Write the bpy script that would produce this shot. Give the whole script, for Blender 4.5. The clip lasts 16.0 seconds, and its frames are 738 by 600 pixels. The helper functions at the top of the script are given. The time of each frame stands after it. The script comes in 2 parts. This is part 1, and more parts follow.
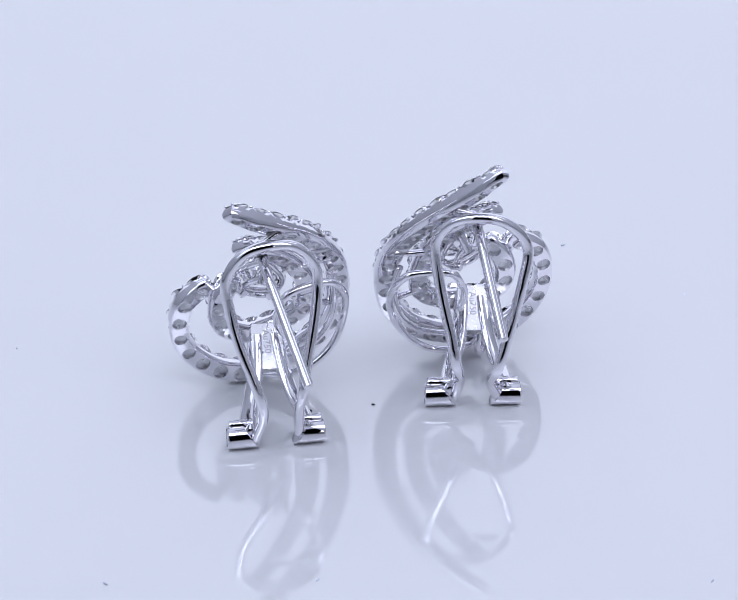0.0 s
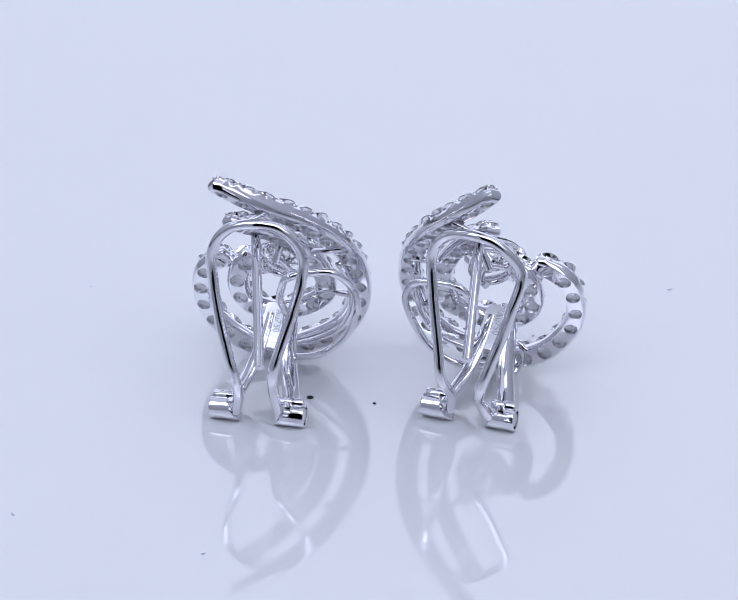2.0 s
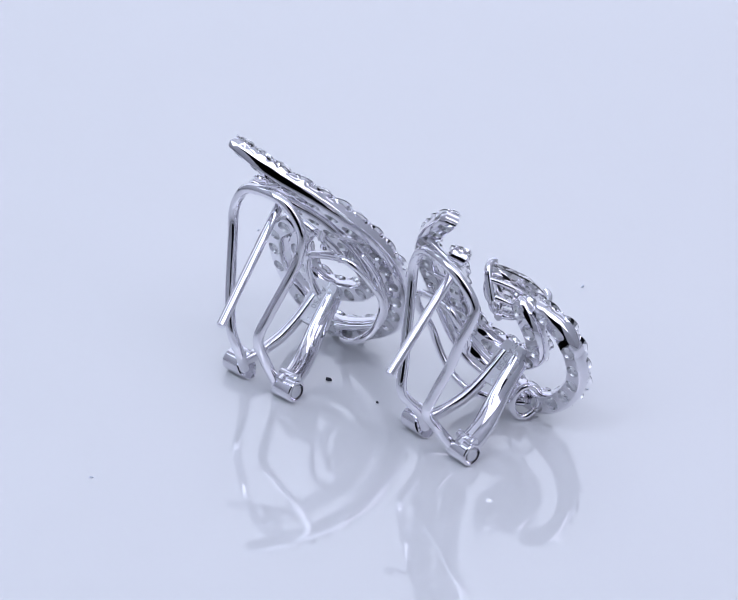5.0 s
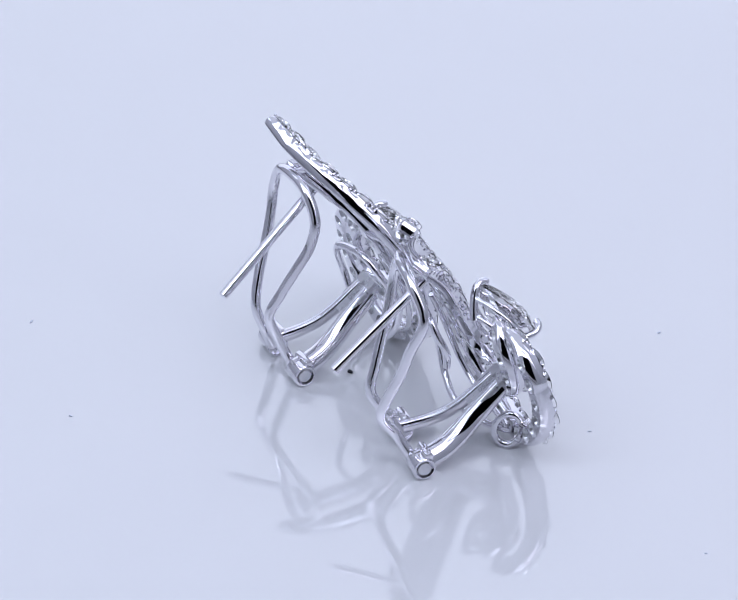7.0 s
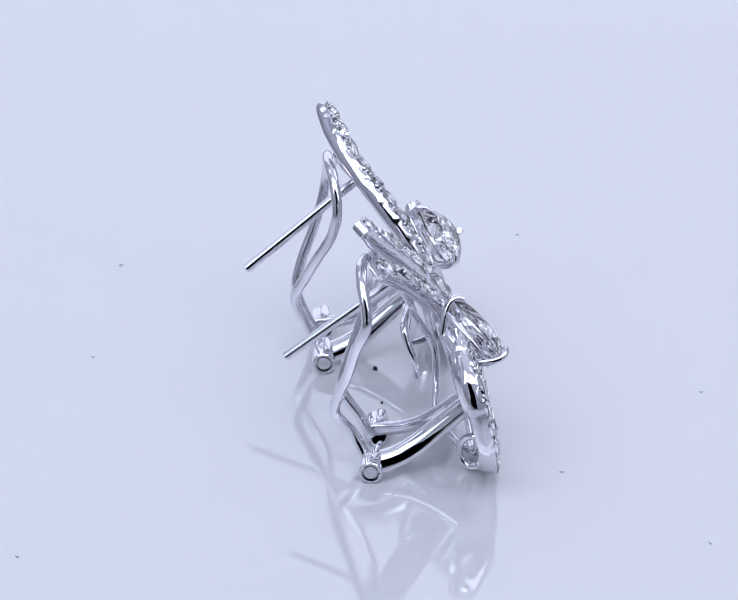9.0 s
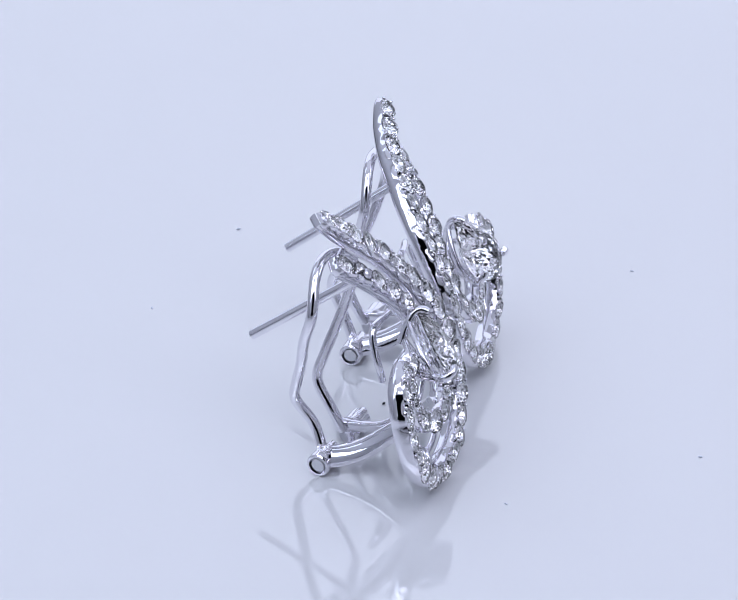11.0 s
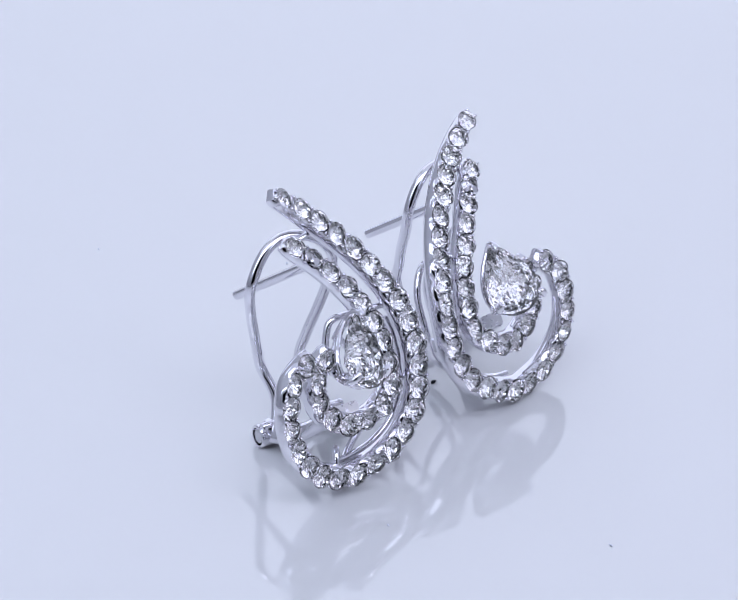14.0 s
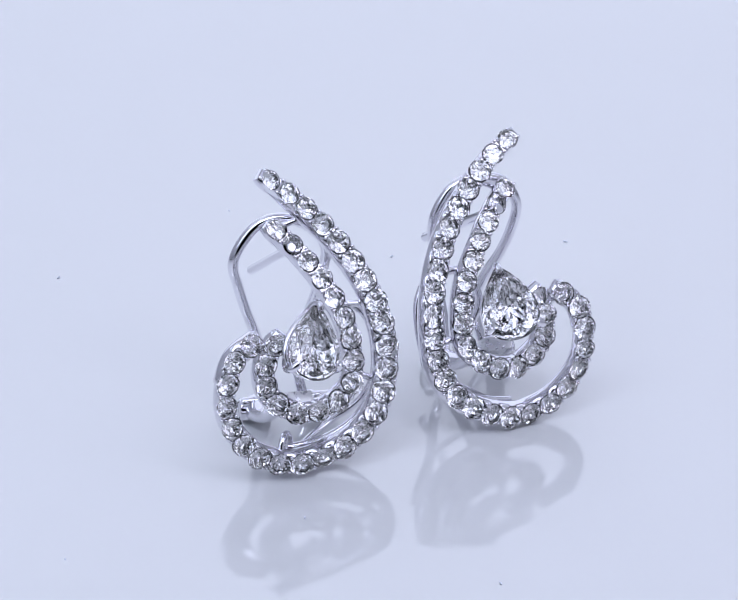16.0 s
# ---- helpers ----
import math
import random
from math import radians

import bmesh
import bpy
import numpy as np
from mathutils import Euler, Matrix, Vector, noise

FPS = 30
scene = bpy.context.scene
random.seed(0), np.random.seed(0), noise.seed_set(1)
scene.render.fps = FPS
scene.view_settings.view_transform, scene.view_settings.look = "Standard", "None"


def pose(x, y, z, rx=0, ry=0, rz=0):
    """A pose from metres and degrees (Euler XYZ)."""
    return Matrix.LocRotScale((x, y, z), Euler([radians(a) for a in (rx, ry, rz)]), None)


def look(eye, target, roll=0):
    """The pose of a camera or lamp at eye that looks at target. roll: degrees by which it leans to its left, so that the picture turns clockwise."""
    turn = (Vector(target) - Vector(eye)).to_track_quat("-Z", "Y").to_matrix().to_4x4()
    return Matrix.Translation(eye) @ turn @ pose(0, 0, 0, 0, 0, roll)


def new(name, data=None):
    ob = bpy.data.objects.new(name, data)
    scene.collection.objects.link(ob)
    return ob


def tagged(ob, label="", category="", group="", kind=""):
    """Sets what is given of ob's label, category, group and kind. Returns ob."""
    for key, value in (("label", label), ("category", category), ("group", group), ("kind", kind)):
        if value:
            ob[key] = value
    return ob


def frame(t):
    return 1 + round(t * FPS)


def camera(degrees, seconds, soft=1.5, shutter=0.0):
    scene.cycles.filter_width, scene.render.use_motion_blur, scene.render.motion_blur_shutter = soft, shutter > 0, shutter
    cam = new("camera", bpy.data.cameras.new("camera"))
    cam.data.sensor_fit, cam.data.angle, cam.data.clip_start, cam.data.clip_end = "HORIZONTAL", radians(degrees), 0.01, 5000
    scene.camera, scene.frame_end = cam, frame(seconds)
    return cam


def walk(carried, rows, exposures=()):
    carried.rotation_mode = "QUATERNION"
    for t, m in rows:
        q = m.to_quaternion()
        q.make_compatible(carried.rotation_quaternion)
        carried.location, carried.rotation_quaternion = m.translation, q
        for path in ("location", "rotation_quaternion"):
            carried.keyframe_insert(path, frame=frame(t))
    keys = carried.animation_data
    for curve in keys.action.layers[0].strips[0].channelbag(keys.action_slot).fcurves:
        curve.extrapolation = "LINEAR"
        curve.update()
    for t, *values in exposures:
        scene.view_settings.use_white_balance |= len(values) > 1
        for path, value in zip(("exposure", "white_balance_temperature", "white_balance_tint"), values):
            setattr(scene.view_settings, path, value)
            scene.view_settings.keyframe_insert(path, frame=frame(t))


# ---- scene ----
cam = camera(13.7, 16.0, 0.85)
EYE = (0.0, -0.20378, 0.12679)
AIM = (-0.00085, 0.00425, 0.00711)
walk(cam, [(0.0, look(EYE, AIM, 0.3)), (16.0, look(EYE, AIM, 0.3))], [(0.0, 0.0), (16.0, 0.0)])

MM = 0.001
TURN = -10.75  # degrees a second, the platter seen from above turns clockwise


# ---- world and lamps ----
world = bpy.data.worlds.new("studio")
world.use_nodes = True
world.node_tree.nodes["Background"].inputs["Color"].default_value = (0.55, 0.6, 0.75, 1)
world.node_tree.nodes["Background"].inputs["Strength"].default_value = 0.02
scene.world = world


def softbox(name, m, sx, sy, watts, colour):
    lamp = bpy.data.lights.new(name, "AREA")
    lamp.shape, lamp.size, lamp.size_y, lamp.energy, lamp.color = "RECTANGLE", sx, sy, watts, colour
    ob = new(name, lamp)
    ob.matrix_world = m
    return ob


LEFT, MID, RIGHT = (0.75, 0.835, 1.0), (0.78, 0.83, 1.0), (0.83, 0.825, 1.0)
softbox("top_softbox", look((0.0, 0.05, 0.45), (0.0, 0.05, 0.0)), 0.46, 0.42, 0.25, MID)
softbox("back_softbox", look((0.0, 0.315, 0.22), (0.0, 0.0, 0.22)), 0.53, 0.47, 0.66, MID)
softbox("side_softbox", look((-0.26, 0.07, 0.24), (0.0, 0.07, 0.1)), 0.1, 0.3, 0.1, LEFT)
softbox("side_softbox", look((0.26, 0.07, 0.24), (0.0, 0.07, 0.1)), 0.1, 0.3, 0.1, RIGHT)
# upright panels beside the lens and two bars above, added to brighten the stones
softbox("front_fill", look((-0.158, -0.155, 0.2), (-0.12, 0.0, 0.13)), 0.155, 0.36, 0.43, LEFT)
softbox("front_fill", look((0.158, -0.155, 0.2), (0.12, 0.0, 0.13)), 0.155, 0.36, 0.43, RIGHT)
softbox("sparkle_fill", look((0.0, -0.14, 0.37), (0.0, 0.0, 0.02)), 0.3, 0.035, 0.2, MID)
softbox("sparkle_fill", look((0.0, -0.155, 0.215), (0.0, 0.0, 0.05)), 0.11, 0.05, 0.075, MID)


# ---- materials ----
def material(name, colour, rough, metal=0.0):
    m = bpy.data.materials.new(name)
    m.use_nodes = True
    b = m.node_tree.nodes["Principled BSDF"]
    b.inputs["Base Color"].default_value = (*colour, 1)
    b.inputs["Roughness"].default_value = rough
    b.inputs["Metallic"].default_value = metal
    return m, m.node_tree, b


def grain(nt, b, scale, rough0, rough1, bump=0.0, fine=None):
    """Uneven gloss and fine relief, in object space."""
    tc = nt.nodes.new("ShaderNodeTexCoord")
    n = nt.nodes.new("ShaderNodeTexNoise")
    n.inputs["Scale"].default_value = scale
    n.inputs["Detail"].default_value = 4
    nt.links.new(tc.outputs["Object"], n.inputs["Vector"])
    mr = nt.nodes.new("ShaderNodeMapRange")
    mr.inputs["From Min"].default_value, mr.inputs["From Max"].default_value = 0.3, 0.7
    mr.inputs["To Min"].default_value, mr.inputs["To Max"].default_value = rough0, rough1
    nt.links.new(n.outputs["Fac"], mr.inputs["Value"])
    nt.links.new(mr.outputs["Result"], b.inputs["Roughness"])
    if bump:
        n2 = nt.nodes.new("ShaderNodeTexNoise")
        n2.inputs["Scale"].default_value = fine or scale * 6
        n2.inputs["Detail"].default_value = 3
        nt.links.new(tc.outputs["Object"], n2.inputs["Vector"])
        bp = nt.nodes.new("ShaderNodeBump")
        bp.inputs["Strength"].default_value = bump
        bp.inputs["Distance"].default_value = 0.00005
        nt.links.new(n2.outputs["Fac"], bp.inputs["Height"])
        nt.links.new(bp.outputs["Normal"], b.inputs["Normal"])


GOLD, nt, b = material("white_gold", (0.8, 0.79, 0.835), 0.06, 1.0)
grain(nt, b, 900.0, 0.02, 0.07, 0.25, 700.0)
WIRE, nt, b = material("polished_wire", (0.82, 0.81, 0.855), 0.05, 1.0)
grain(nt, b, 1200.0, 0.015, 0.05, 0.12, 900.0)
ENGRAVED, nt, b = material("engraved_gold", (0.4, 0.4, 0.43), 0.5, 1.0)
BRUSHED, nt, b = material("brushed_pin", (0.7, 0.7, 0.73), 0.4, 1.0)
grain(nt, b, 3000.0, 0.3, 0.5, 0.3)
CAST, nt, b = material("cast_gold", (0.72, 0.72, 0.75), 0.35, 1.0)
grain(nt, b, 3000.0, 0.22, 0.42, 0.5, 5000.0)
ACRYLIC, nt, b = material("white_acrylic", (0.68, 0.69, 0.71), 0.045)
b.inputs["IOR"].default_value = 2.07
grain(nt, b, 40.0, 0.035, 0.06)
FABRIC, nt, b = material("tent_fabric", (0.56, 0.57, 0.6), 0.9)
grain(nt, b, 300.0, 0.8, 1.0, 0.3)
TABLE, nt, b = material("table_laminate", (0.03, 0.03, 0.034), 0.6)
grain(nt, b, 60.0, 0.4, 0.6)
PLASTER, nt, b = material("grey_plaster", (0.05, 0.05, 0.055), 0.9)
grain(nt, b, 20.0, 0.8, 1.0, 0.2)
LINT, nt, b = material("dark_lint", (0.012, 0.012, 0.02), 0.8)
grain(nt, b, 4000.0, 0.7, 0.95)
DUST, nt, b = material("grey_dust", (0.66, 0.69, 0.78), 0.9)
grain(nt, b, 4000.0, 0.8, 1.0)

DIAMOND = bpy.data.materials.new("diamond")
DIAMOND.use_nodes = True
nt = DIAMOND.node_tree
nt.nodes.remove(nt.nodes["Principled BSDF"])
g = nt.nodes.new("ShaderNodeBsdfGlass")
g.inputs["IOR"].default_value, g.inputs["Roughness"].default_value = 1.75, 0.0
nt.links.new(g.outputs["BSDF"], nt.nodes["Material Output"].inputs["Surface"])
# mirror metal below the girdle, in place of the light returned inside a diamond
MIRROR_PAVILION, nt, b = material("mirror_pavilion", (0.99, 0.985, 1.0), 0.09, 1.0)
MIRROR_ICE, nt, b = material("mirror_crushed_ice", (0.99, 0.985, 1.0), 0.11, 1.0)


# ---- mesh helpers ----
def mesh_of(name, bm, mat, smooth=True, sharp=38):
    bmesh.ops.recalc_face_normals(bm, faces=bm.faces)
    me = bpy.data.meshes.new(name)
    bm.to_mesh(me)
    bm.free()
    me.materials.append(mat)
    if smooth:
        for p in me.polygons:
            p.use_smooth = True
        me.set_sharp_from_angle(angle=radians(sharp))
    return me


def part(name, bm, mat, parent, label="", smooth=True, sharp=38):
    ob = new(name, mesh_of(name, bm, mat, smooth, sharp))
    ob.parent = parent
    return tagged(ob, label)


def place(name, me, parent, m, label=""):
    ob = new(name, me)
    ob.parent = parent
    ob.matrix_basis = m
    return tagged(ob, label)


def spline(ctrl, n, closed=False):
    """n even steps along a smooth curve through the points."""
    c = [Vector(p) for p in ctrl]
    k = len(c)

    def at(i):
        if closed:
            return c[i % k]
        return c[0] * 2 - c[1] if i < 0 else c[-1] * 2 - c[-2] if i >= k else c[i]

    fine = []
    spans = k if closed else k - 1
    for i in range(spans):
        p0, p1, p2, p3 = at(i - 1), at(i), at(i + 1), at(i + 2)
        for j in range(12):
            f = j / 12
            fine.append(0.5 * (2 * p1 + (p2 - p0) * f + (2 * p0 - 5 * p1 + 4 * p2 - p3) * f * f + (3 * p1 - p0 - 3 * p2 + p3) * f ** 3))
    fine.append(c[0].copy() if closed else c[-1].copy())
    return resample(fine, n)


def resample(pts, n):
    run = [0.0]
    for p, q in zip(pts, pts[1:]):
        run.append(run[-1] + (q - p).length)
    out, j = [], 0
    for i in range(n):
        s = run[-1] * i / (n - 1)
        while j < len(pts) - 2 and run[j + 1] < s:
            j += 1
        f = (s - run[j]) / max(run[j + 1] - run[j], 1e-9)
        out.append(pts[j].lerp(pts[j + 1], f))
    return out


def tube(bm, pts, radius, segs=12, closed=False, flat=1.0, axis=None):
    """A rod of given radius (a number or a function of 0..1) along the points; flat squeezes it across axis."""
    n = len(pts)
    rings, prev = [], None
    for i, p in enumerate(pts):
        a = pts[(i - 1) % n] if closed or i else pts[0]
        z = pts[(i + 1) % n] if closed or i < n - 1 else pts[-1]
        t = (z - a).normalized()
        if axis is not None:
            u = (axis - t * axis.dot(t)).normalized()
        elif prev is None:
            u = t.orthogonal().normalized()
        else:
            u = (prev - t * prev.dot(t)).normalized()
        prev = u
        w = t.cross(u)
        r = radius(i / (n - 1)) if callable(radius) else radius
        rings.append([bm.verts.new(p + u * (r * math.cos(q) * flat) + w * (r * math.sin(q))) for q in [2 * math.pi * k / segs for k in range(segs)]])
    for i in range(n if closed else n - 1):
        a, z = rings[i], rings[(i + 1) % n]
        for k in range(segs):
            bm.faces.new((a[k], a[(k + 1) % segs], z[(k + 1) % segs], z[k]))
    if not closed:
        for ring, inner, out in ((rings[0], pts[0], pts[0] - pts[1]), (rings[-1], pts[-1], pts[-1] - pts[-2])):
            o = out.normalized()
            r = (ring[0].co - inner).length
            cap = [bm.verts.new(inner + (v.co - inner) * 0.72 + o * (r * 0.28)) for v in ring]
            for k in range(segs):
                bm.faces.new((ring[k], ring[(k + 1) % segs], cap[(k + 1) % segs], cap[k]))
            bm.faces.new(cap)


def lathe(bm, profile, m, segs=24, shear=0.0):
    """Turned round the local x axis: profile of (x, radius)."""
    rings = []
    for x, r in profile:
        rings.append([bm.verts.new(m @ Vector((x + shear * (-math.cos(q)) * r, r * math.sin(q), r * math.cos(q)))) for q in [2 * math.pi * k / segs for k in range(segs)]])
    for a, z in zip(rings, rings[1:]):
        for k in range(segs):
            bm.faces.new((a[k], a[(k + 1) % segs], z[(k + 1) % segs], z[k]))
    bm.faces.new(rings[0])
    bm.faces.new(rings[-1])


def cut_stone(name, bm, pavilion):
    """Clear crown over a mirror-metal pavilion that throws the light back."""
    me = mesh_of(name, bm, DIAMOND, smooth=False)
    me.materials.append(pavilion)
    low = min(v.co.z for v in me.vertices)
    for p in me.polygons:
        p.material_index = 1 if p.center.z < low * 0.06 and p.normal.z < -0.1 else 0
    return me


def brilliant(name):
    """A round brilliant cut of girdle radius 1, the table towards +z."""
    bm = bmesh.new()

    def ring(n, r, z, turn):
        return [bm.verts.new((r * math.cos(2 * math.pi * (k + turn) / n), r * math.sin(2 * math.pi * (k + turn) / n), z)) for k in range(n)]

    table = ring(8, 0.6, 0.27, 0.5)
    star = ring(8, 0.8, 0.17, 0.0)
    top = ring(16, 1.0, 0.02, 0.0)
    low = ring(16, 1.0, -0.04, 0.0)
    tiers = [low, ring(16, 0.8, -0.22, 0.5), ring(16, 0.58, -0.41, 0.0), ring(16, 0.36, -0.6, 0.5), ring(16, 0.17, -0.74, 0.0)]
    culet = bm.verts.new((0, 0, -0.86))
    rnd = random.Random(9)
    for tier in tiers[1:]:
        for v in tier:
            v.co.z += rnd.uniform(-0.055, 0.055)
            v.co.x *= rnd.uniform(0.95, 1.05)
    bm.faces.new(table)
    for k in range(8):
        j = (k + 1) % 8
        bm.faces.new((table[k], table[k - 1], star[k]))
        bm.faces.new((table[k], star[k], top[2 * k + 1]))
        bm.faces.new((table[k], top[2 * k + 1], star[j]))
        bm.faces.new((star[k], top[2 * k], top[2 * k + 1]))
        bm.faces.new((star[k], top[2 * k - 1], top[2 * k]))
    for level, (q, r) in enumerate(zip(tiers, tiers[1:])):
        for k in range(16):
            j = (k + 1) % 16
            if level % 2 == 0:
                bm.faces.new((q[k], q[j], r[k]))
                bm.faces.new((q[j], r[j], r[k]))
            else:
                bm.faces.new((q[k], r[j], r[k]))
                bm.faces.new((q[k], q[j], r[j]))
    for k in range(16):
        bm.faces.new((tiers[-1][k], tiers[-1][(k + 1) % 16], culet))
        bm.faces.new((top[k], top[(k + 1) % 16], low[(k + 1) % 16], low[k]))
    return cut_stone(name, bm, MIRROR_PAVILION)


def teardrop(u):
    """Pear outline, tip at u = 0 towards +y; about one wide, length 1 in y."""
    return 0.66 * math.sin(u) * math.sin(u / 2) ** 0.9, 0.5 * math.cos(u)


def pear_cut(name, wide, length):
    bm = bmesh.new()

    def ring(n, s, z, turn, shift=0.0):
        return [bm.verts.new((wide * s * teardrop(2 * math.pi * (k + turn) / n)[0], length * (s * teardrop(2 * math.pi * (k + turn) / n)[1] - shift), z)) for k in range(n)]

    table = ring(12, 0.54, wide * 0.19, 0.5, 0.03)
    star = ring(12, 0.8, wide * 0.12, 0.0, 0.01)
    top = ring(24, 1.0, wide * 0.01, 0.0)
    low = ring(24, 1.0, -wide * 0.02, 0.0)
    bm.faces.new(table)
    for k in range(12):
        j = (k + 1) % 12
        bm.faces.new((table[k], table[k - 1], star[k]))
        bm.faces.new((table[k], star[k], top[2 * k + 1]))
        bm.faces.new((table[k], top[2 * k + 1], star[j]))
        bm.faces.new((star[k], top[2 * k], top[2 * k + 1]))
        bm.faces.new((star[k], top[2 * k - 1], top[2 * k]))
    # many small facets below the girdle, as in a crushed-ice cut
    rnd = random.Random(4)
    rings, n = [low], 24
    for level, (sc, z) in enumerate(((0.88, -0.07), (0.76, -0.13), (0.63, -0.185), (0.5, -0.245), (0.36, -0.3), (0.2, -0.355))):
        r = ring(n, sc, wide * z, 0.5 * (level % 2 == 0), 0.05 * (1 - sc))
        for v in r:
            v.co.z += wide * rnd.uniform(-0.024, 0.024)
            v.co.x *= rnd.uniform(0.94, 1.06)
            v.co.y += length * rnd.uniform(-0.012, 0.012)
        rings.append(r)
    for level, (q, r) in enumerate(zip(rings, rings[1:])):
        up = level % 2 == 0
        for k in range(n):
            j = (k + 1) % n
            if up:
                bm.faces.new((q[k], q[j], r[k]))
                bm.faces.new((q[j], r[j], r[k]))
            else:
                bm.faces.new((q[k], r[j], r[k]))
                bm.faces.new((q[k], q[j], r[j]))
    culet = bm.verts.new((0, -length * 0.05, -wide * 0.4))
    for k in range(n):
        bm.faces.new((rings[-1][k], rings[-1][(k + 1) % n], culet))
    for k in range(24):
        bm.faces.new((top[k], top[(k + 1) % 24], low[(k + 1) % 24], low[k]))
    return cut_stone(name, bm, MIRROR_ICE)


def bead_mesh(name, r):
    bm = bmesh.new()
    bmesh.ops.create_icosphere(bm, subdivisions=2, radius=r)
    return mesh_of(name, bm, WIRE)


# ---- setting ----
def sheet(name, corners, thick, mat, label):
    """A slab under four corners, thick along its own normal."""
    bm = bmesh.new()
    c = [Vector(p) for p in corners]
    n = (c[1] - c[0]).cross(c[3] - c[0]).normalized() * thick
    a = [bm.verts.new(p) for p in c]
    z = [bm.verts.new(p - n) for p in c]
    bm.faces.new(a)
    bm.faces.new(z[::-1])
    for k in range(4):
        bm.faces.new((a[k], z[k], z[(k + 1) % 4], a[(k + 1) % 4]))
    ob = new(name, mesh_of(name, bm, mat, smooth=False))
    return tagged(ob, label, kind="structure")


X, Y0, Y1, Z0, Z1 = 0.27, -0.17, 0.32, -0.02, 0.46
sheet("table_top", [(-0.9, -0.9, Z0), (0.9, -0.9, Z0), (0.9, 0.9, Z0), (-0.9, 0.9, Z0)], 0.03, TABLE, "black laminate table top under the photo tent")
sheet("wall_tent_back", [(-X, Y1, Z0), (-X, Y1, Z1), (X, Y1, Z1), (X, Y1, Z0)][::-1], 0.003, FABRIC, "white fabric back wall of the photo tent")
sheet("wall_tent_west", [(-X, Y0, Z0), (-X, Y0, Z1), (-X, Y1, Z1), (-X, Y1, Z0)][::-1], 0.003, FABRIC, "white fabric side wall of the photo tent")
sheet("wall_tent_east", [(X, Y0, Z0), (X, Y1, Z0), (X, Y1, Z1), (X, Y0, Z1)][::-1], 0.003, FABRIC, "white fabric side wall of the photo tent")
sheet("ceiling_tent", [(-X, Y0, Z1), (X, Y0, Z1), (X, Y1, Z1), (-X, Y1, Z1)][::-1], 0.003, FABRIC, "white fabric roof of the photo tent")
# unseen white front added to bounce light; its gap gives the metal dark streaks
W0, W1, H0, H1 = -0.076, 0.076, 0.0, 0.19
BOUNCE_FLAP = "unseen white fabric flap added to bounce light, open for the lens"
sheet("wall_bounce_flap_1", [(-X, Y0, Z0), (W0, Y0, Z0), (W0, Y0, Z1), (-X, Y0, Z1)][::-1], 0.003, FABRIC, BOUNCE_FLAP)
sheet("wall_bounce_flap_2", [(W1, Y0, Z0), (X, Y0, Z0), (X, Y0, Z1), (W1, Y0, Z1)][::-1], 0.003, FABRIC, BOUNCE_FLAP)
sheet("wall_bounce_flap_4", [(W0, Y0, Z0), (W1, Y0, Z0), (W1, Y0, H0), (W0, Y0, H0)][::-1], 0.003, FABRIC, BOUNCE_FLAP)
sheet("wall_bounce_flap_3", [(W0, Y0, H1), (W1, Y0, H1), (W1, Y0, Z1), (W0, Y0, Z1)][::-1], 0.003, FABRIC, BOUNCE_FLAP)
R = 1.6
sheet("wall_studio_north", [(-R, R, -0.8), (-R, R, 1.7), (R, R, 1.7), (R, R, -0.8)][::-1], 0.05, PLASTER, "dark grey studio wall")
sheet("wall_studio_south", [(-R, -R, -0.8), (R, -R, -0.8), (R, -R, 1.7), (-R, -R, 1.7)][::-1], 0.05, PLASTER, "dark grey studio wall")
sheet("wall_studio_west", [(-R, -R, -0.8), (-R, -R, 1.7), (-R, R, 1.7), (-R, R, -0.8)][::-1], 0.05, PLASTER, "dark grey studio wall")
sheet("wall_studio_east", [(R, -R, -0.8), (R, R, -0.8), (R, R, 1.7), (R, -R, 1.7)][::-1], 0.05, PLASTER, "dark grey studio wall")
sheet("ceiling_studio", [(-R, -R, 1.7), (R, -R, 1.7), (R, R, 1.7), (-R, R, 1.7)][::-1], 0.05, PLASTER, "dark grey studio ceiling")
sheet("floor_studio", [(-R, -R, -0.8), (R, -R, -0.8), (R, R, -0.8), (-R, R, -0.8)], 0.05, PLASTER, "dark grey studio floor")


def make_platter():
    bm = bmesh.new()
    m = Matrix.Rotation(radians(-90), 4, "Y")
    rim = 0.094
    lathe(bm, [(-0.02, rim - 0.001), (-0.019, rim), (-0.0015, rim), (-0.0004, rim - 0.0004), (0.0, rim - 0.0015)], m, 128)
    ob = new("turntable_platter", mesh_of("turntable_platter", bm, ACRYLIC, sharp=60))
    return tagged(ob, "glossy white acrylic turntable platter, slowly turning", "turntable")


platter = make_platter()

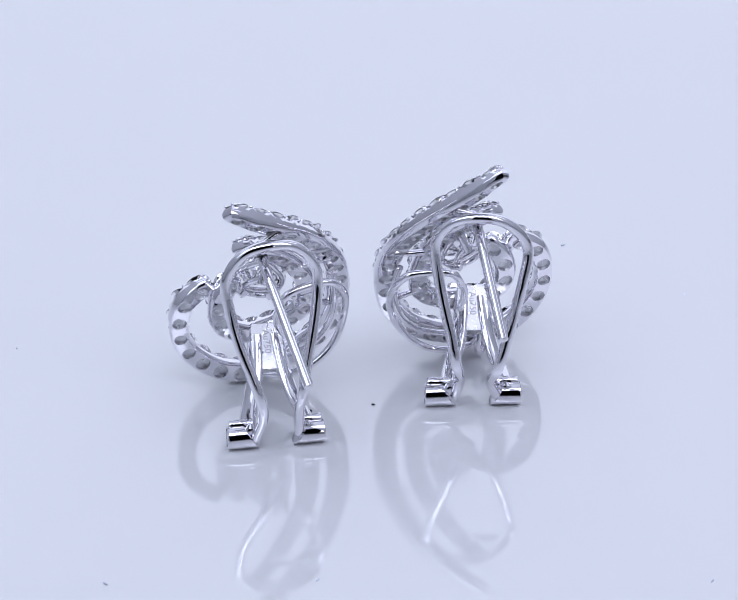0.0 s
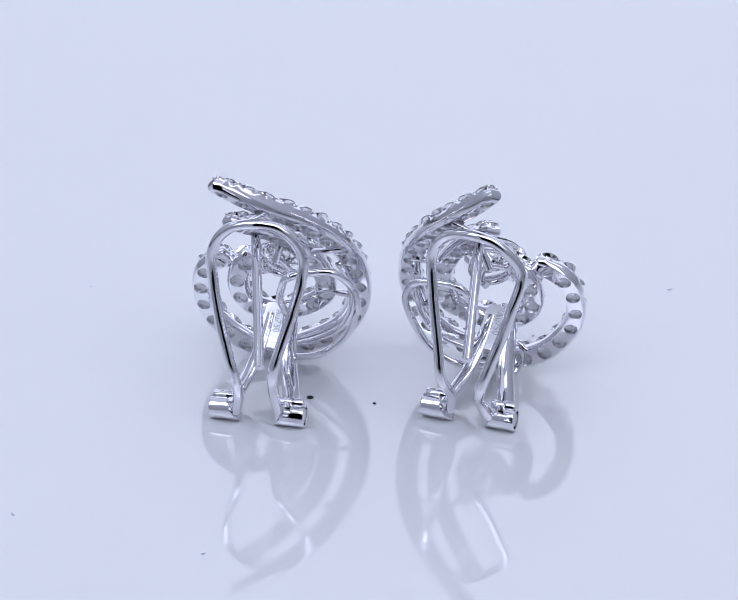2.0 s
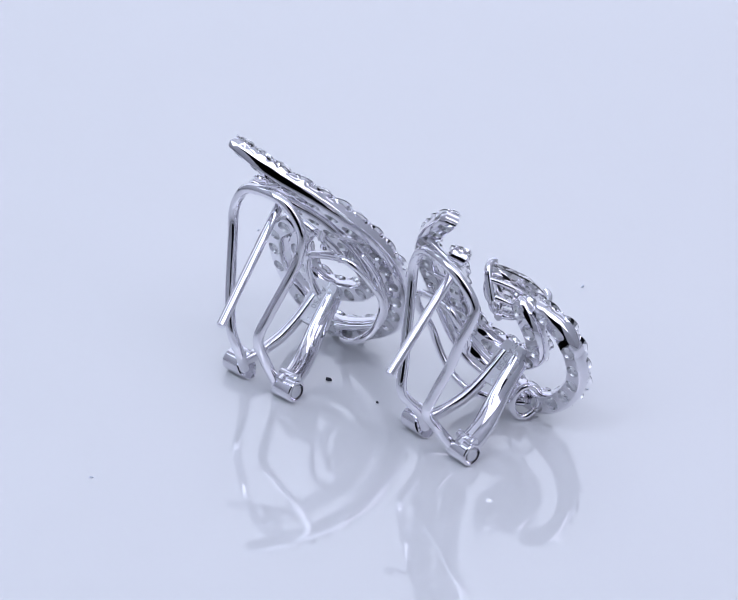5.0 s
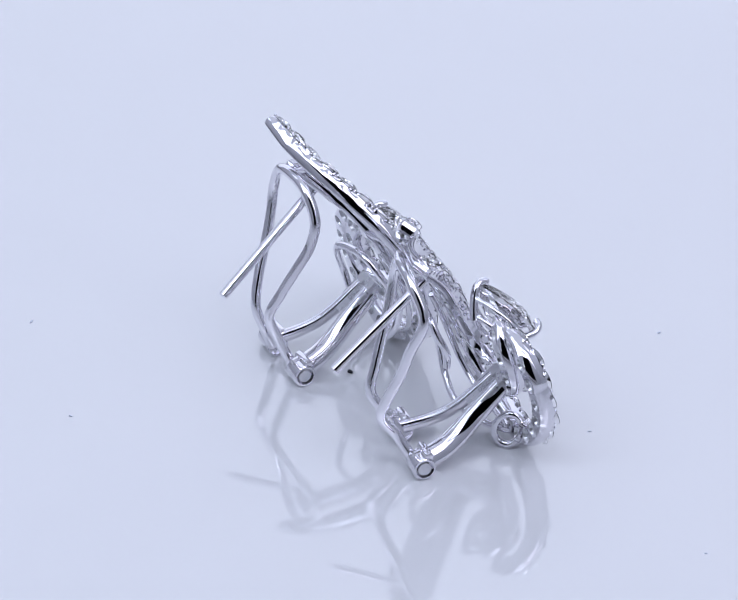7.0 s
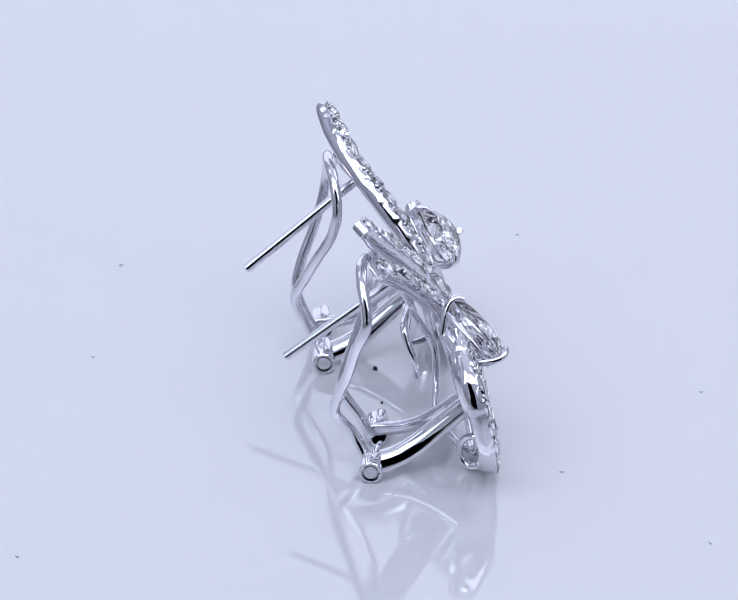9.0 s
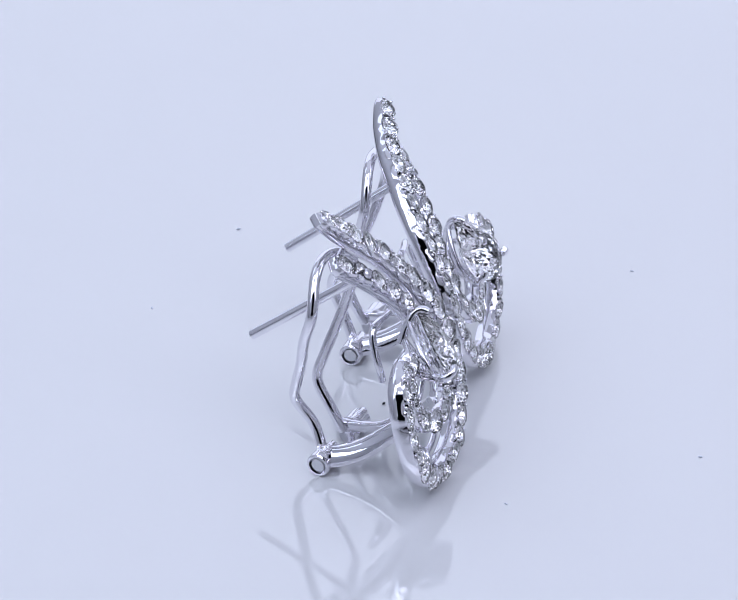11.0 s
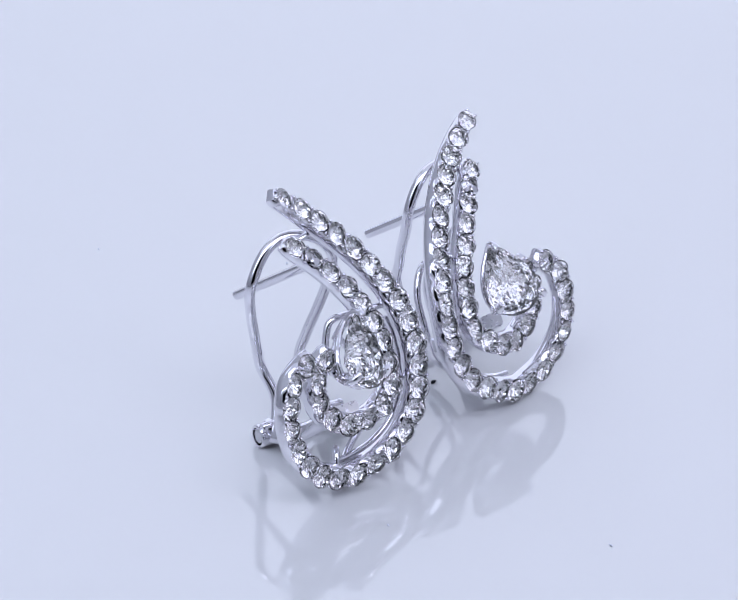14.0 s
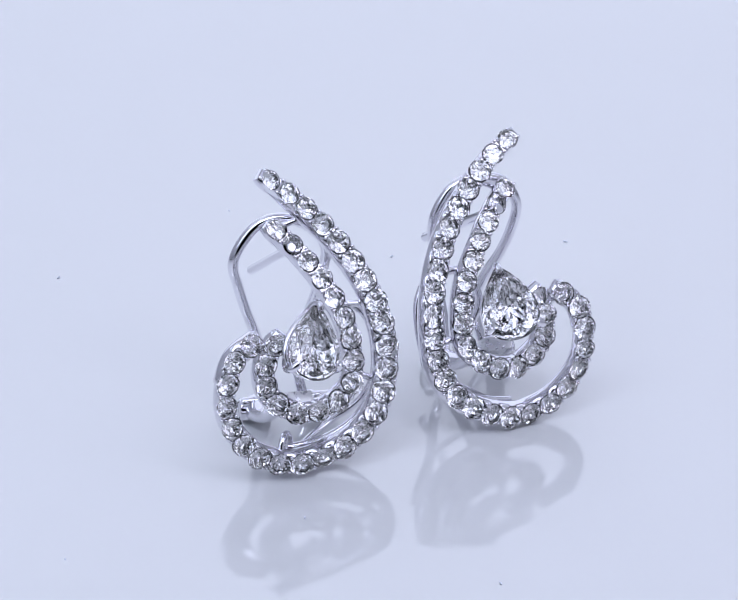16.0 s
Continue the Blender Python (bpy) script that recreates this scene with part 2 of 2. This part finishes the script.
# ---- earrings ----
OUTER = [(-0.25, 10.5, 20.44), (1.70, 11.08, 19.33), (3.63, 11.91, 17.95), (5.48, 13.09, 16.48), (7.02, 14.28, 14.87), (8.31, 15.60, 13.04), (9.18, 16.84, 10.87), (9.53, 17.82, 8.47), (9.31, 18.57, 5.85), (8.16, 19.16, 3.51), (5.99, 19.60, 1.83), (3.35, 19.68, 0.83), (1.57, 19.56, 0.85), (-0.39, 19.61, 1.74), (-2.18, 19.47, 3.72), (-2.87, 18.99, 6.09), (-2.44, 18.35, 8.71), (-0.61, 17.73, 10.38)]
INNER = [(0.53, 11.50, 16.88), (2.67, 13.15, 15.49), (4.64, 14.87, 13.61), (6.19, 16.17, 11.39), (6.92, 17.26, 9.02), (6.86, 18.23, 6.96), (5.54, 18.82, 5.53), (3.95, 19.00, 4.88), (2.43, 18.80, 4.83), (0.77, 18.46, 5.79), (0.14, 18.06, 7.30), (0.31, 17.72, 8.99), (1.18, 17.65, 10.47)]
GALLERY = [(4.37, 14.04, 6.60), (3.80, 13.87, 7.99), (4.00, 13.35, 9.35), (4.53, 13.09, 10.53), (6.40, 13.31, 10.93), (8.08, 13.42, 10.88), (9.34, 14.26, 9.23), (9.62, 15.49, 6.82), (8.72, 15.54, 4.17), (6.77, 15.57, 2.39), (4.5, 16.9, 1.2), (3.2, 18.3, 0.75)]
ARM = [(2.5, 0.0, 1.15), (2.3, 1.2, 1.4), (1.95, 2.5, 1.85), (1.5, 3.8, 2.6), (1.15, 5.0, 3.6), (0.95, 6.2, 4.7), (0.85, 7.2, 5.6)]

SPECS = [
    dict(side=1, base=(-0.0634, -0.0491, 10.17), face=(-0.0624, -0.1267, 0.0002, 0.4726, -1.5804, 16.2694),
         loop=[(-1.77, -0.20, 1.11), (-1.36, -1.10, 3.19), (-1.57, -1.66, 5.19), (-2.25, -1.13, 7.37), (-2.98, -0.27, 9.45), (-3.53, 0.49, 11.86), (-3.73, 0.91, 14.26), (-2.46, 0.88, 16.38), (-0.29, 0.88, 17.03), (1.71, 1.18, 16.54), (3.13, 1.43, 14.48), (3.11, 0.99, 12.25), (2.67, -0.02, 10.18), (2.06, -1.01, 8.02), (1.59, -1.85, 5.92), (1.39, -1.05, 3.68), (1.59, 0.04, 1.12)],
         post=((-0.69, 2.56, 14.63), (1.45, -5.62, 8.6)), hinge=-0.2, pear=(0.33, 0.05, -0.4), ring=False),
    dict(side=-1, base=(0.0638, 0.0014, 3.07), face=(0.1127, -0.0781, 0.0049, 1.6185, -9.7483, 7.7004),
         loop=[(-1.50, -0.09, 1.05), (-0.89, -1.21, 2.95), (-1.32, -2.49, 4.90), (-1.94, -2.04, 7.03), (-2.55, -1.39, 9.00), (-3.12, -0.85, 11.28), (-3.56, 0.02, 13.96), (-2.02, -0.43, 16.26), (0.01, -0.60, 16.99), (2.25, -0.07, 16.32), (3.47, 0.10, 14.51), (3.24, -0.41, 11.92), (2.79, -1.09, 9.58), (2.27, -1.79, 7.29), (1.86, -2.25, 5.03), (1.46, -0.84, 2.99), (1.78, 0.00, 1.09)],
         post=((0.14, 1.1, 15.01), (-1.3, -6.11, 9.59)), hinge=0.35, pear=(-0.15, 0.0, -0.2), ring=True),
]
UNIT = 0.12


def face_normal(p):
    """Outward normal of the gently bowed front that the bands follow (mm)."""
    return Vector((0.0158 + 0.0078 * p.z - 0.0152 * p.x, 1.0, -0.1167 + 0.0536 * p.z + 0.0078 * p.x)).normalized()


STONE = brilliant("brilliant_cut")
BEAD = bead_mesh("grain_bead", 1.0)


def make_band(name, label, ctrl, count, width, depth, thing, to_thing):
    """A pave band: per stone a cell with a tapered seat capped at the back, scalloped flanks and a rounded back."""
    path = spline(ctrl, 400)
    pitch = sum((q - p).length for p, q in zip(path, path[1:])) / count

    def spot(f):
        """Position, tangent, across and normal at fraction f of the length, in mm of the face."""
        i = min(max(f, 0.0), 1.0) * (len(path) - 1)
        k = min(int(i), len(path) - 2)
        p = path[k].lerp(path[k + 1], i - k)
        if f < 0:
            p = path[0] + (path[0] - path[1]).normalized() * (-f * pitch * count)
        if f > 1:
            p = path[-1] + (path[-1] - path[-2]).normalized() * ((f - 1) * pitch * count)
        t = (path[min(k + 4, len(path) - 1)] - path[max(k - 3, 0)]).normalized()
        n = face_normal(p)
        n = (n - t * n.dot(t)).normalized()
        return p, t, t.cross(n), n

    bm = bmesh.new()
    K = 24
    square = []
    for k in range(K):
        c, s = math.cos(2 * math.pi * k / K), math.sin(2 * math.pi * k / K)
        q = max(abs(c), abs(s))
        square.append((c / q, s / q))
    stones, beads = [], []
    for i in range(count):
        mid = (i + 0.5) / count
        w = width(mid)

        def at(a, b, h, wide=w):
            p, t, x, n = spot(mid + a * 0.5 / count)
            return to_thing @ (p + x * b + n * h)

        def wd(a):
            end = 0.76 if (i == 0 and a < -0.999) or (i == count - 1 and a > 0.999) else 1.0
            return width(mid + a * 0.5 / count) / 2 * end

        def dp(a):
            f = mid + a * 0.5 / count
            return depth * min(1.0, 0.78 + 4 * min(f, 1 - f))

        rs, rh = min(0.9 * pitch / 2, 0.9 * w / 2), 0.35 * min(pitch, w)
        r0 = [bm.verts.new(at(2 * rs * math.cos(2 * math.pi * k / K) / pitch, rs * math.sin(2 * math.pi * k / K), -0.06)) for k in range(K)]
        r1, rb, r2, r3 = [], [], [], []
        for a, b in square:
            dip = 0.56 * math.sqrt(max(0.0, 1 - (a / 0.8) ** 2)) if abs(b) > 0.999 else 0.0
            end = abs(a) > 0.999 and wd(a) < w * 0.42
            half, deep = wd(a), dp(a)
            r1.append(bm.verts.new(at(a, b * half * (0.96 + 0.09 * min(1.0, dip / (0.52 * deep))), -dip - (0.12 if end else 0.0))))
            rb.append(bm.verts.new(at(a * (1.2 if end else 1.0), b * half * 1.05, -0.52 * deep)))
            r2.append(bm.verts.new(at(a * (1.15 if end else 1.0), b * half * 0.99, -0.8 * deep)))
            r3.append(bm.verts.new(at(a, b * half * 0.76, -deep)))
        r4 = [bm.verts.new(at(2 * rh * math.cos(2 * math.pi * k / K) / pitch, rh * math.sin(2 * math.pi * k / K), -dp(rh * 2 * math.cos(2 * math.pi * k / K) / pitch))) for k in range(K)]
        r5 = [bm.verts.new(at(1.7 * rh * math.cos(2 * math.pi * k / K) / pitch, 0.85 * rh * math.sin(2 * math.pi * k / K), -dp(0) * 0.8)) for k in range(K)]
        # shallow cap added across the hole to lighten its dark inside
        hole_cap = bm.verts.new(at(0.0, 0.0, -dp(0) * 0.6))
        for k in range(K):
            j = (k + 1) % K
            bm.faces.new((r5[k], r5[j], hole_cap)).material_index = 1
            bm.faces.new((r0[k], r0[j], r1[j], r1[k]))
            bm.faces.new((r3[k], r3[j], r4[j], r4[k]))
            for f in (bm.faces.new((r4[k], r4[j], r5[j], r5[k])), bm.faces.new((r5[k], r5[j], r0[j], r0[k]))):
                f.material_index = 1
            a0, a1 = square[k], square[j]
            flank = abs(a0[1]) > 0.999 and abs(a1[1]) > 0.999
            end = (i == 0 and a0[0] < -0.999 and a1[0] < -0.999) or (i == count - 1 and a0[0] > 0.999 and a1[0] > 0.999)
            if flank or end:
                bm.faces.new((r1[k], r1[j], rb[j], rb[k]))
                bm.faces.new((rb[k], rb[j], r2[j], r2[k]))
                bm.faces.new((r2[k], r2[j], r3[j], r3[k]))
        p, t, x, n = spot(mid)
        spin = Matrix.Rotation(random.uniform(0, 6.28), 3, "Z")
        m3 = Matrix((t, x, n)).transposed()
        wobble = Euler((random.gauss(0, 0.1), random.gauss(0, 0.1), 0)).to_matrix()
        r = min(pitch * 0.555, w * 0.575)
        stones.append((p + n * 0.08, m3 @ wobble @ spin, r))
        for e in ((-1, 1) if i == 0 else (1,)):
            tip = (i == 0 and e < 0) or (i == count - 1 and e > 0)
            p, t, x, n = spot(mid + e * 0.5 / count * (0.86 if tip else 0.98))
            for s in (-1, 1):
                beads.append((p + x * (s * width(mid + e * 0.5 / count) * (0.3 if tip else 0.375)) + n * 0.08, Matrix((t, x, n)).transposed()))
    bmesh.ops.remove_doubles(bm, verts=bm.verts, dist=2e-6)
    band = part(name, bm, GOLD, thing, label, sharp=48)
    band.data.materials.append(CAST)
    r3 = to_thing.to_3x3()
    for p, m3, r in stones:
        z = (r3 @ (m3 @ Vector((0, 0, 1)))).normalized()
        q = z.to_track_quat("Z", "Y") @ Matrix.Rotation(random.uniform(0, 6.28), 3, "Z").to_quaternion()
        place("diamond", STONE, band, Matrix.LocRotScale(to_thing @ p, q, (r * MM,) * 3))
    for p, m3 in beads:
        z = (r3 @ (m3 @ Vector((0, 0, 1)))).normalized()
        place("grain_bead", BEAD, band, Matrix.LocRotScale(to_thing @ p, z.to_track_quat("Z", "Y"), Vector((0.14, 0.14, 0.13)) * MM))
    return path, spot


def make_earring(spec):
    side = spec["side"]
    bx, by, bz = spec["base"]
    home = pose(bx * UNIT, by * UNIT, 0, 0, 0, bz)
    fx, fy, fz, frx, fry, frz = spec["face"]
    flip = Matrix.Diagonal((side, 1, 1, 1))
    face = home.inverted() @ Matrix.Translation((fx * UNIT, fy * UNIT, fz * UNIT)) @ Matrix.Rotation(radians(frz), 4, "Z") @ Matrix.Rotation(radians(fry), 4, "Y") @ Matrix.Rotation(radians(frx), 4, "X") @ flip @ Matrix.Scale(MM, 4)
    clip = flip @ Matrix.Scale(MM, 4)
    thing = tagged(new("earring"), "white gold swirl earring with pave diamonds and a pear-cut diamond", "earring", "pair of earrings")
    thing.matrix_basis = home

    outer, spot_o = make_band("outer_band", "pave band of white gold with a row of diamonds", OUTER, 25, lambda f: 1.3 + 0.54 * math.sin(math.pi * min(max(f * 1.1, 0), 1)) ** 0.6 if f < 0.9 else 1.62, 1.25, thing, face)
    inner, spot_i = make_band("inner_band", "curled pave band of white gold with a row of diamonds", INNER, 16, lambda f: 1.45 + 0.25 * f, 1.2, thing, face)

    # pear stone in its three-prong basket
    p1, pp, pm = Vector((3.75, 17.0, 13.1)), Vector((5.3, 19.25, 9.05)), Vector((1.5, 20.3, 9.55))
    e1 = (p1 - (pp + pm) / 2).normalized()
    n = e1.cross(pp - pm).normalized()
    e2 = e1.cross(n)
    wide, length = 4.3, 5.9
    p1, pp, pm = (p + Vector(spec["pear"]) for p in (p1, pp, pm))
    mid = p1 - e1 * (length / 2 - 0.2) - n * 0.1
    m3 = Matrix((e2, e1, n)).transposed()
    bm = bmesh.new()
    gem = pear_cut("center_stone", wide, length)
    for v in gem.vertices:
        v.co = face @ (mid + m3 @ v.co)
    if side * m3.determinant() < 0:
        gem.flip_normals()
    ob = place("center_stone", gem, thing, Matrix(), "clear pear-cut diamond")
    bm.free()

    def around(u, s, z):
        x, y = teardrop(u)
        return face @ (mid + e2 * (x * wide * s) + e1 * (y * length * s) + n * z)

    bm = bmesh.new()
    tube(bm, [around(2 * math.pi * k / 48, 0.86, -1.05) for k in range(48)], 0.22 * MM, 10, closed=True)
    basket = part("stone_basket", bm, WIRE, thing, "polished basket under the pear stone")
    bm = bmesh.new()
    tube(bm, [around(2 * math.pi * k / 40, 0.5, -2.0) for k in range(40)], 0.24 * MM, 10, closed=True)
    part("lower_rail", bm, WIRE, basket)
    for tip in (p1, pp, pm):
        q = tip - mid
        x, y = q.dot(e2), q.dot(e1)
        away = (e2 * x + e1 * y)
        pts = [mid + away * 0.5 - n * 2.3, mid + away * 0.8 - n * 1.4, mid + away * 1.02 - n * 0.5, mid + away * 1.05 + n * 0.1, mid + away * 0.98 + n * 0.45, mid + away * 0.88 + n * 0.6]
        bm = bmesh.new()
        tube(bm, [face @ p for p in spline(pts, 14)], lambda f: (0.34 - 0.05 * f) * MM, 10)
        part("prong", bm, WIRE, basket)

    # short bridges between the bands
    for fo, fi, low in ((0.11, 0.02, 1.1), (0.3, 0.3, 1.0), (0.45, 0.5, 1.0), (0.975, 0.93, 0.5)):
        a, z = spot_o(fo), spot_i(fi)
        bm = bmesh.new()
        tube(bm, [face @ (a[0] - a[3] * low), face @ ((a[0] + z[0]) / 2 - a[3] * (low + 0.05)), face @ (z[0] - z[3] * low)], 0.26 * MM, 10)
        part("bridge", bm, GOLD, thing)

    # rail under the outer band
    heart = Vector((3.5, 18.0, 8.0))
    pts = []
    for k in range(40):
        p, t, x, nn = spot_o(0.32 + 0.36 * k / 39)
        pts.append(face @ (p - nn * 1.75 + x * math.copysign(0.55, x.dot(heart - p))))
    bm = bmesh.new()
    tube(bm, pts, 0.26 * MM, 10)
    part("under_rail", bm, WIRE, thing, "thin polished rail under the outer band")

    # support wire behind the front
    bm = bmesh.new()
    tube(bm, [face @ p for p in spline(GALLERY, 60)], 0.3 * MM, 12)
    part("support_wire", bm, WIRE, thing)

    # omega clip loop
    bm = bmesh.new()
    tube(bm, [clip @ p for p in spline(spec["loop"], 110)], 0.42 * MM, 14)
    part("clip_loop", bm, WIRE, thing, "polished omega clip loop of bent wire")

    # ear post
    root, tip = (Vector(p) for p in spec["post"])
    way = (tip - root).normalized()
    bm = bmesh.new()
    pts = [clip @ (root - way * 2.0).lerp(tip, k / 12) for k in range(13)]
    tube(bm, pts, 0.385 * MM, 14)
    part("ear_post", bm, WIRE, thing, "straight polished ear post")

    # hinge: two barrels with pins, two arms and the stamped plate
    for s in (1, -1):
        m = clip @ Matrix.Translation((spec["hinge"], 0, 0)) @ Matrix.Diagonal((s, 1, 1, 1)) @ Matrix.Translation((-0.1, 0.35, 0.93))
        bm = bmesh.new()
        lathe(bm, [(1.5, 0.55), (1.52, 0.82), (1.62, 0.92), (3.7, 0.92), (3.78, 0.91), (3.85, 0.85), (3.86, 0.7), (3.3, 0.68), (3.28, 0.3)], m, 28)
        for v in bm.verts:
            q = m.inverted() @ v.co
            if q.x < 1.7:
                q.x += 0.6 * q.z + 0.35
                v.co = m @ q
        barrel = part("hinge_barrel", bm, GOLD, thing, "short polished hinge barrel", sharp=30)
        bm = bmesh.new()
        lathe(bm, [(3.0, 0.54), (3.78, 0.54), (3.82, 0.49)], m, 20)
        part("hinge_pin", bm, BRUSHED, barrel, "brushed pin end")
        bm = bmesh.new()
        lathe(bm, [(1.75, 0.2), (1.8, 0.34), (1.9, 0.4), (3.55, 0.4), (3.66, 0.34), (3.7, 0.2)], m @ Matrix.Translation((0, 0.35, 0.88)), 16)
        part("hinge_lug", bm, GOLD, barrel)
        bm = bmesh.new()
        tube(bm, [clip @ Vector((p.x * s, p.y, p.z)) for p in spline(ARM, 30)], lambda f: (0.92 - 0.16 * f) * MM, 16, flat=0.58, axis=(clip.to_3x3() @ Vector((s * 0.75, -0.3, 0.55))).normalized())
        part("hinge_arm", bm, GOLD, thing, "tapered hinge arm")

    bm = bmesh.new()
    a, z = Vector((0, 5.1, 3.7)), Vector((0, 7.8, 6.2))
    up = (z - a).normalized()
    back = Vector((0, -up.z, up.y))
    rows = []
    for f, w in ((0, 0.9), (0.06, 1.1), (0.3, 1.3), (0.6, 1.3), (0.93, 1.2), (1.0, 1.05)):
        p = a.lerp(z, f)
        rows.append([bm.verts.new(clip @ (p + Vector((x * w, 0, 0)) + back * h)) for x, h in ((-1, 0.25), (-0.92, 0.5), (0.92, 0.5), (1, 0.25), (0.9, -0.55), (-0.9, -0.55))])
    for q, r in zip(rows, rows[1:]):
        for k in range(6):
            bm.faces.new((q[k], q[(k + 1) % 6], r[(k + 1) % 6], r[k]))
    bm.faces.new(rows[0])
    bm.faces.new(rows[-1])
    plate = part("stamped_plate", bm, CAST, thing, "flat plate stamped with the gold mark", sharp=25)
    text = bpy.data.curves.new("gold_mark", "FONT")
    text.body, text.size, text.align_x, text.align_y, text.extrude = "Au750", 0.72, "CENTER", "CENTER", 0.02
    tmp = bpy.data.objects.new("gold_mark_outline", text)
    me = bpy.data.meshes.new_from_object(tmp)
    bpy.data.objects.remove(tmp)
    me.materials.clear()
    me.materials.append(ENGRAVED)
    cen = clip @ (a.lerp(z, 0.6) + back * 0.505)
    bx3, ux3 = (clip.to_3x3() @ back).normalized(), (clip.to_3x3() @ up).normalized()
    rot = Matrix((-ux3, bx3.cross(-ux3), bx3)).transposed()
    place("gold_mark", me, plate, Matrix.LocRotScale(cen, rot.to_quaternion(), (MM,) * 3), "stamped letters of the gold mark")

    if spec["ring"]:
        d = home.inverted().to_3x3() @ Vector((math.cos(radians(66)), math.sin(radians(66)), 0))
        c = clip @ Vector((-0.98, 7.8, 1.72))
        up = (Vector((0, 0, 1)) + d * 0.12).normalized()
        bm = bmesh.new()
        tube(bm, [c + (d * (1.05 * math.cos(q)) + up * (1.38 * math.sin(q))) * MM for q in [2 * math.pi * k / 40 for k in range(40)]], 0.28 * MM, 12, closed=True)
        part("drop_ring", bm, WIRE, thing, "small wire ring for a pendant drop")
    return thing, home


earrings = [make_earring(s) for s in SPECS]


# ---- lint on the platter ----
def make_speck(x, y, size, mat, label, seed):
    rnd = random.Random(seed)
    bm = bmesh.new()
    bmesh.ops.create_icosphere(bm, subdivisions=2, radius=1.0)
    for v in bm.verts:
        k = 1 + 0.45 * noise.noise(v.co * 1.7 + Vector((seed * 3.1, 0, 0)))
        v.co = Vector((v.co.x * k * size, v.co.y * k * size * (0.6 if mat is LINT else 0.38), (v.co.z * k * 0.35 + 0.36) * size)) * MM
    low = min(v.co.z for v in bm.verts)
    for v in bm.verts:
        v.co.z -= low
    ob = new("lint_speck", mesh_of("lint_speck", bm, mat))
    ob.matrix_basis = pose(x * MM, y * MM, 0, 0, 0, rnd.uniform(0, 180))
    return tagged(ob, label, "lint", "specks on the platter"), ob.matrix_basis.copy()


specks = [make_speck(-5.46, -0.98, 0.3, LINT, "dark lint speck on the white platter", 1), make_speck(-0.46, 0.16, 0.17, LINT, "small dark lint speck on the white platter", 2)]
for k, (x, y, s) in enumerate(((-29.2, 8.4, 0.16), (-19.4, -24.3, 0.22), (23.9, -23.4, 0.2), (15.6, 26.2, 0.22), (7.55, 14.8, 0.16), (-5.36, 24.9, 0.2), (25.3, 17.9, 0.14), (8.6, -33.5, 0.16), (-4.3, -23.6, 0.2))):
    specks.append(make_speck(x, y, s, DUST, "tiny pale grey dust speck on the white platter", k + 5))


# ---- what turns ----
def motions():
    for ob, m in [(platter, Matrix())] + earrings + specks:
        walk(ob, [(t / 2, Matrix.Rotation(radians(TURN * t / 2), 4, "Z") @ m) for t in range(33)])


motions()
